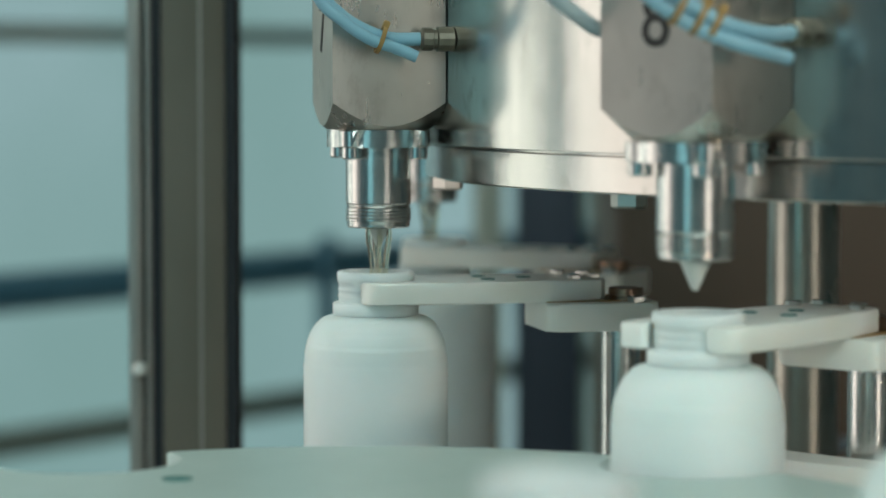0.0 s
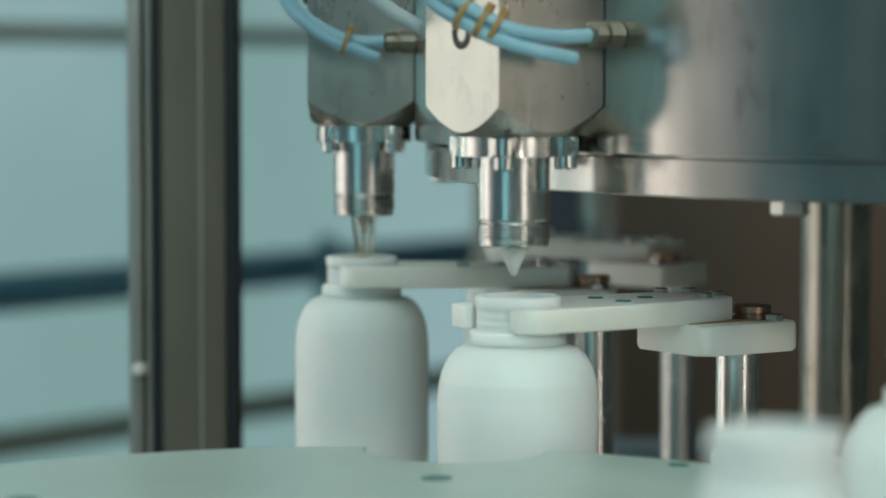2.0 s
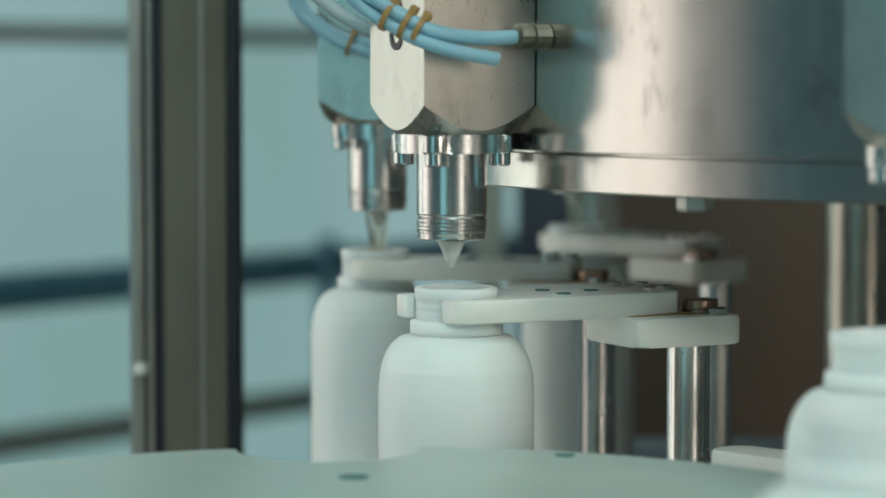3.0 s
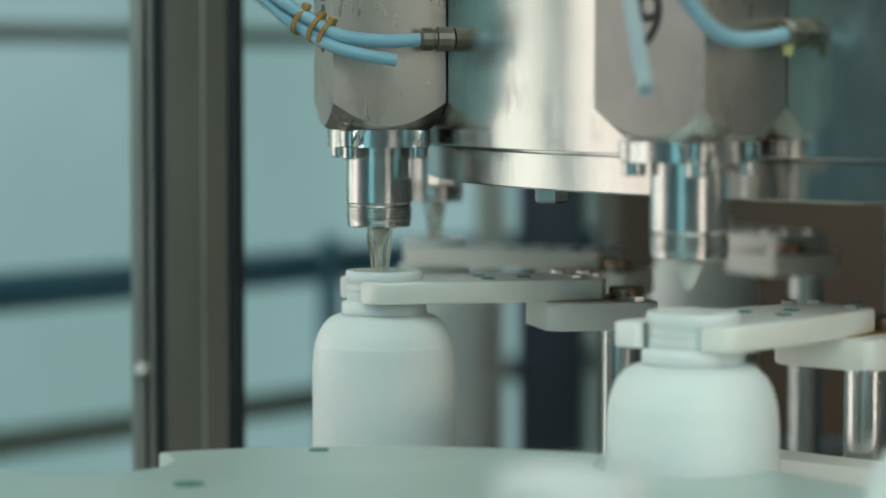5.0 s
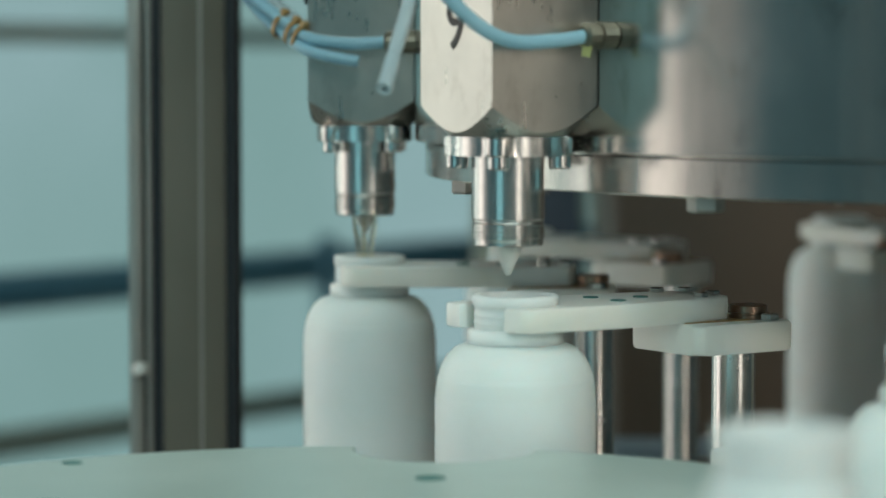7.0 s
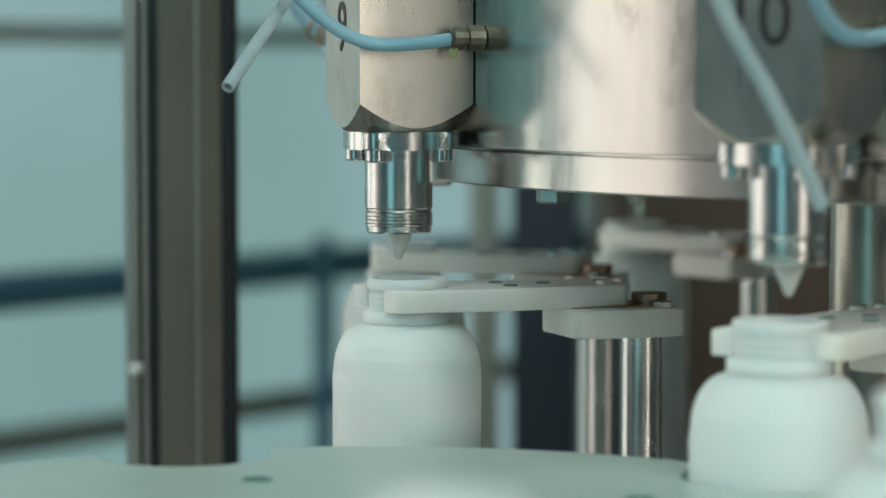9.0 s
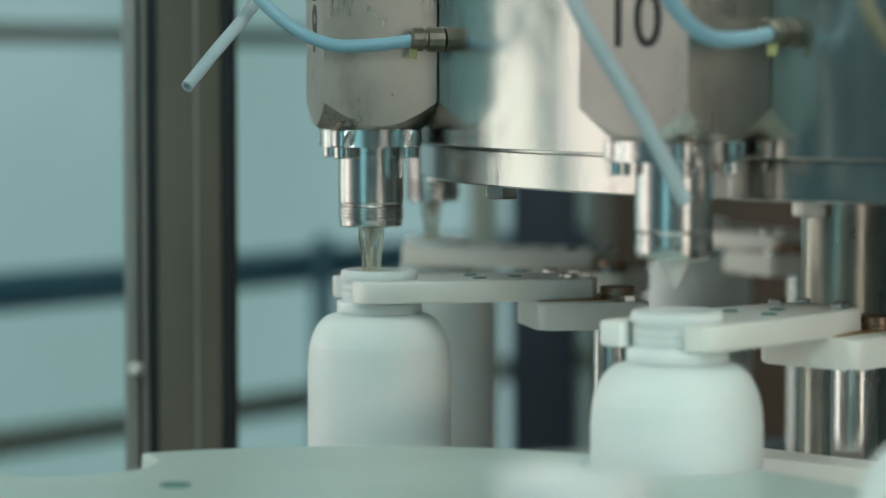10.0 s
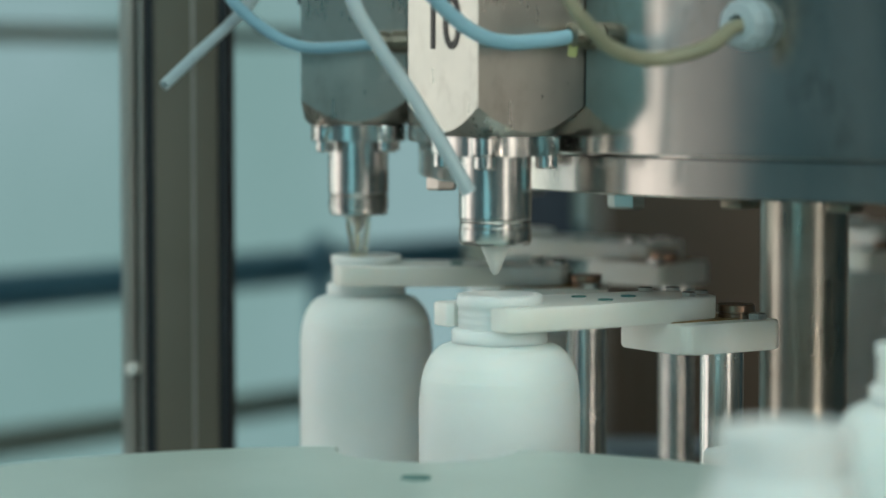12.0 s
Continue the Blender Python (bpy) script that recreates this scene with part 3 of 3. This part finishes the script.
        if k in (10, 1):
            part("nozzle_collar", collar, POLISHED, head, "smooth polished nozzle end")
        else:
            part("nozzle_thread", thread, POLISHED, head, "worn threaded nozzle end")
        for i in range(4):
            a = radians(45 + 90 * i)
            part("screw", screw, POLISHED, head, m=pose(0.0268 * math.cos(a), 0.0268 * math.sin(a), 1.2079))
        CONES[k] = part("valve_cone", cone, TEFLON, head, "white plastic valve cone")
        STREAMS[k] = [part("liquid_stream", s, LIQUID, head, "clear yellowish liquid") for s in streams]
        part("hose_fitting", fitting, THREAD, head, "dull steel push-in fitting", m=pose(-0.0260, 0.043, 1.2690, 0, 90, 0))
        part("stub", stub, THREAD, head, m=pose(-0.0260, 0.043, 1.2690, 0, 90, 0))
        if k in (9, 10):
            part("tape_tag", tag, TAPE if k == 9 else HOSE, head, "small scrap of sealing tape", m=pose(-0.017, 0.0450, 1.2640, 0, 8, 14 * k) @ Matrix.Diagonal((0.7, 0.7, 1, 1)))
        part("vent_plug", vent, DARKGAP, head, "small dark screwed plug", m=pose(0.0325, 0.004, 1.2975, 0, 90, 0))
        me = digits(str(k), 0.041)
        part("number", me, INK, head, "black painted number", m=pose(0.0327, 0, 1.2624, 90, 0, 90) @ Matrix.Diagonal((0.86, 0.95, 1, 1)))
        for i, (pts, r, mat) in enumerate(hose_set(k)):
            part("hose", sweep("hose", pts, r), mat, head, "pale blue plastic hose" if mat is HOSE else "pale cut-off plastic hose")
        if k in (2, 4, 6, 8):
            for x, y, z in ((0.0370, 0.0365, 1.2735), (0.0420, 0.0315, 1.2765), (0.0500, 0.0260, 1.2810)):
                part("hose_tie", tie, TIE, head, "amber hose tie", m=pose(x, y, z - 0.002, 0, 62, -45) @ Matrix.Diagonal((1.5, 1.1, 1.2, 1)))
        if k in (3, 5, 7):
            part("hose_tie", tie, TIE, head, "amber hose tie", m=pose(0.008, 0.0475, 1.2685, 0, 70, 0) @ Matrix.Diagonal((1.5, 1.1, 1, 1)))
        if k == 5:
            part("drain_pipe", pipe, TEFLON, head, "slim pale drain pipe")
            continue
        # gripper below the head
        grip = part("gripper_support", support, PLASTIC, car, "white plastic gripper support block", m)
        part("gripper_arm", arm, PLASTIC, grip, "white plastic forked gripper arm")
        for x, y in ((-0.1440, 0.0080),):
            part("rod", rod, POLISHED, grip, "polished steel rod", m=pose(x, y, 0))
        part("washer", washer, BRONZE, grip, "stacked reddish-brown washers", m=pose(-0.1425, 0.0215, 1.1182))
        part("bolt", big, POLISHED, grip, m=pose(-0.1445, 0.0365, 1.1182))
        part("grease_film", film, TIE, grip, "thin smear of amber grease")
        for x, y in ((-0.1255, 0.012), (-0.1255, -0.012), (-0.112, 0.019), (-0.112, -0.019)):
            part("bolt", small, POLISHED, grip, m=pose(x, y, 1.1310))
        for x, y in ((-0.062, 0.012), (-0.062, -0.012), (-0.086, 0.0)):
            part("plug", plug, GREEN, grip, "dark green plug", m=pose(x, y, 1.1306))
    # beige hose with its gland, between head ten and head one
    a = EIGHT + PITCH * 2 + 17.5
    m = pose(0, 0, 0, 0, 0, a)
    part("hose_gland", gland, PALEHOSE, car, "pale blue plastic hose gland", m @ pose(0.4655, 0, 1.2735, 0, 90, 0))
    pts = [(0.470, 0.0015, 1.2730), (0.486, 0.001, 1.2715), (0.503, -0.003, 1.262), (0.525, -0.017, 1.2564), (0.545, -0.0245, 1.2603), (0.561, -0.028, 1.2704), (0.574, -0.032, 1.2855), (0.582, -0.037, 1.31), (0.586, -0.042, 1.35)]
    part("beige_hose", sweep("beige_hose", pts, 0.0036), BEIGEHOSE, car, "thin beige plastic hose", m)


def arm_mesh():
    """Forked plate round the bottle neck; the leading finger reaches further out."""
    r = 0.0222
    pts = [(-0.132, -0.014), (-0.1305, -0.019), (-0.127, -0.023), (-0.095, -0.028), (-0.045, -0.033), (0.012, -0.033), (0.0175, -0.031), (0.0185, -0.026), (0.0180, -0.0185)]
    for a in range(-50, -311, -20):
        pts.append((r * math.cos(radians(a)), r * math.sin(radians(a))))
    pts += [(0.0125, 0.0205), (0.0115, 0.0260), (0.0085, 0.0300), (0.0030, 0.0325), (-0.045, 0.033), (-0.095, 0.029), (-0.127, 0.023), (-0.1305, 0.019), (-0.132, 0.014)]
    return prism("gripper_arm", pts, 1.1184, 1.1308, 0.0012, 2)


# ---- bottles ----


def body_mesh():
    """Round bottle body with a soft shoulder; base at z = 0."""
    h = Z_RIM - Z_BASE
    prof = [(0, 0.004), (0.030, 0.004), (0.034, 0), (0.0395, 0.001), (0.0414, 0.004), (0.0418, 0.010)]
    z = h - 0.0535
    prof += [(0.0418, 0.06), (0.0418, 0.11), (0.0418, z - 0.0006), (0.0415, z + 0.0004)]
    # shoulder with three shallow steps
    for i in range(1, 19):
        a = radians(4.6 * i)
        r = 0.0258 + 0.0156 * math.cos(a)
        if i in (5, 9, 13):
            prof.append((r + 0.0002, z + 0.0008 + 0.0270 * math.sin(a) - 0.0004))
            r -= 0.0001
        prof.append((r, z + 0.0008 + 0.0270 * math.sin(a)))
    prof += [(0.0246, z + 0.0285), (0.020, z + 0.0285), (0.0186, h - 0.026), (0.036, h - 0.06), (0.036, 0.02), (0, 0.02)]
    return lathe("bottle", prof, 64, 50, False)


def neck_mesh():
    """Open threaded neck with a collar."""
    h = Z_RIM - Z_BASE
    prof = [(0.0186, h - 0.0255), (0.0246, h - 0.0250), (0.0248, h - 0.0245), (0.0248, h - 0.0188), (0.0242, h - 0.0180), (0.0214, h - 0.0176)]
    for i in range(2):
        zz = h - 0.0155 + i * 0.0040
        prof += [(0.0214, zz), (0.0218, zz + 0.0010), (0.0218, zz + 0.0016), (0.0214, zz + 0.0027)]
    prof += [(0.0214, h - 0.0068), (0.0220, h - 0.0060), (0.0223, h - 0.0050), (0.0223, h - 0.0012), (0.0218, h - 0.0002), (0.0210, h), (0.0190, h),
             (0.0186, h - 0.001), (0.0186, h - 0.0255)]
    return lathe("neck", prof, 64, 50, False)


BOTTLES = {}


def bottles():
    body, neck = body_mesh(), neck_mesh()
    for k in range(6, 13):
        BOTTLES[k] = thing("bottle", "white translucent plastic bottle with a wide open threaded neck", "bottle", "bottles on the filling line",
                           m=bottle_pose(k, 0), data=body, material=HDPE)
        part("neck", neck, HDPE, BOTTLES[k], "open threaded bottle neck")


# ---- star wheel ----


def star_outline(ro, rp):
    pts = []
    for i in range(5):
        c = radians(72 * i)
        px, py = RS * math.cos(c), RS * math.sin(c)
        # where the pocket circle meets the rim
        q = math.acos((ro * ro + RS * RS - rp * rp) / (2 * ro * RS))
        a0 = math.atan2(ro * math.sin(c - q) - py, ro * math.cos(c - q) - px)
        a1 = math.atan2(ro * math.sin(c + q) - py, ro * math.cos(c + q) - px)
        while a0 > a1 - 1e-6:
            a0 -= 2 * math.pi
        span = 2 * math.pi - (a1 - a0)
        for s in range(21):
            a = a0 - span * s / 20
            pts.append((px + rp * math.cos(a), py + rp * math.sin(a)))
        for s in range(1, 16):
            a = c + q + (radians(72) - 2 * q) * s / 16
            pts.append((ro * math.cos(a), ro * math.sin(a)))
    return pts


def star_wheel():
    star = thing("star_wheel", "pale plastic star wheel with five bottle pockets", "star wheel", m=pose(STAR.x, STAR.y, 0, 0, 0, MESH + 180))
    part("upper_plate", prism("upper_plate", star_outline(0.2584, 0.0457), Z_STAR - 0.012, Z_STAR, 0.001, 1), POCKET, star)
    part("lower_plate", prism("lower_plate", star_outline(0.2560, 0.046), 0.960, 0.972, 0.001, 1), POCKET, star)
    part("hub", lathe("hub", [(0.10, 0.9358), (0.10, 0.945), (0.06, 0.948), (0.06, Z_STAR - 0.012)], 40), STEEL, star)
    plug = lathe("plug", [(0, 0), (0.0075, 0), (0.007, 0.0008), (0, 0.0008)], 24)
    spacer = lathe("spacer", [(0.012, 0.972), (0.012, Z_STAR - 0.012)], 20)
    for i in range(5):
        for da, r, f in ((-3, (0.155, 0.172, 0.172, 0.155, 0.155)[i], 1.0), (44, 0.245, 0.7)):
            if f < 1 and i != 4:
                continue
            a = radians(72 * i + da)
            part("plug", plug, GREEN, star, "dark green plug", m=pose(r * math.cos(a), r * math.sin(a), Z_STAR - 0.0003) @ Matrix.Diagonal((f, f, 1, 1)))
        a = radians(72 * i + 36)
        part("spacer", spacer, POLISHED, star, m=pose(0.2 * math.cos(a), 0.2 * math.sin(a), 0))
    return star


# ---- motion ----
OPEN = -163.5
SHUT = -238.0


def valve(k, t):
    """How far the valve of head k stands open, 0 to 1, by the angle it has reached."""
    a = (head_angle(k, t) + 30) % 360 - 390
    return min(max((OPEN - a) / 2.0, 0), 1) * min(max((a - SHUT) / 3.0, 0), 1)


def motions():
    walk(CAROUSEL, [(t, pose(0, 0, 0, 0, 0, turn(t))) for t in TIMES])
    walk(STARWHEEL, [(t, pose(STAR.x, STAR.y, 0, 0, 0, MESH + 180 + star_turn(t) + 2 * (EIGHT - MESH) * -1)) for t in TIMES])
    for k, ob in BOTTLES.items():
        walk(ob, [(t, bottle_pose(k, t)) for t in TIMES])
    for k in HEADS:
        vals = [(t, valve(k, t)) for t in TIMES]
        walk(CONES[k], [(t, pose(0, 0, 0.0040 * v)) for t, v in vals])
        for s in STREAMS[k]:
            walk(s, [(t, pose(0, 0, 0.075 * (1 - v))) for t, v in vals])


room()
guard_rail()
machine_post()
cabinets()
table()
inner_guide()
CAROUSEL = carousel()
STARWHEEL = star_wheel()
bottles()
motions()
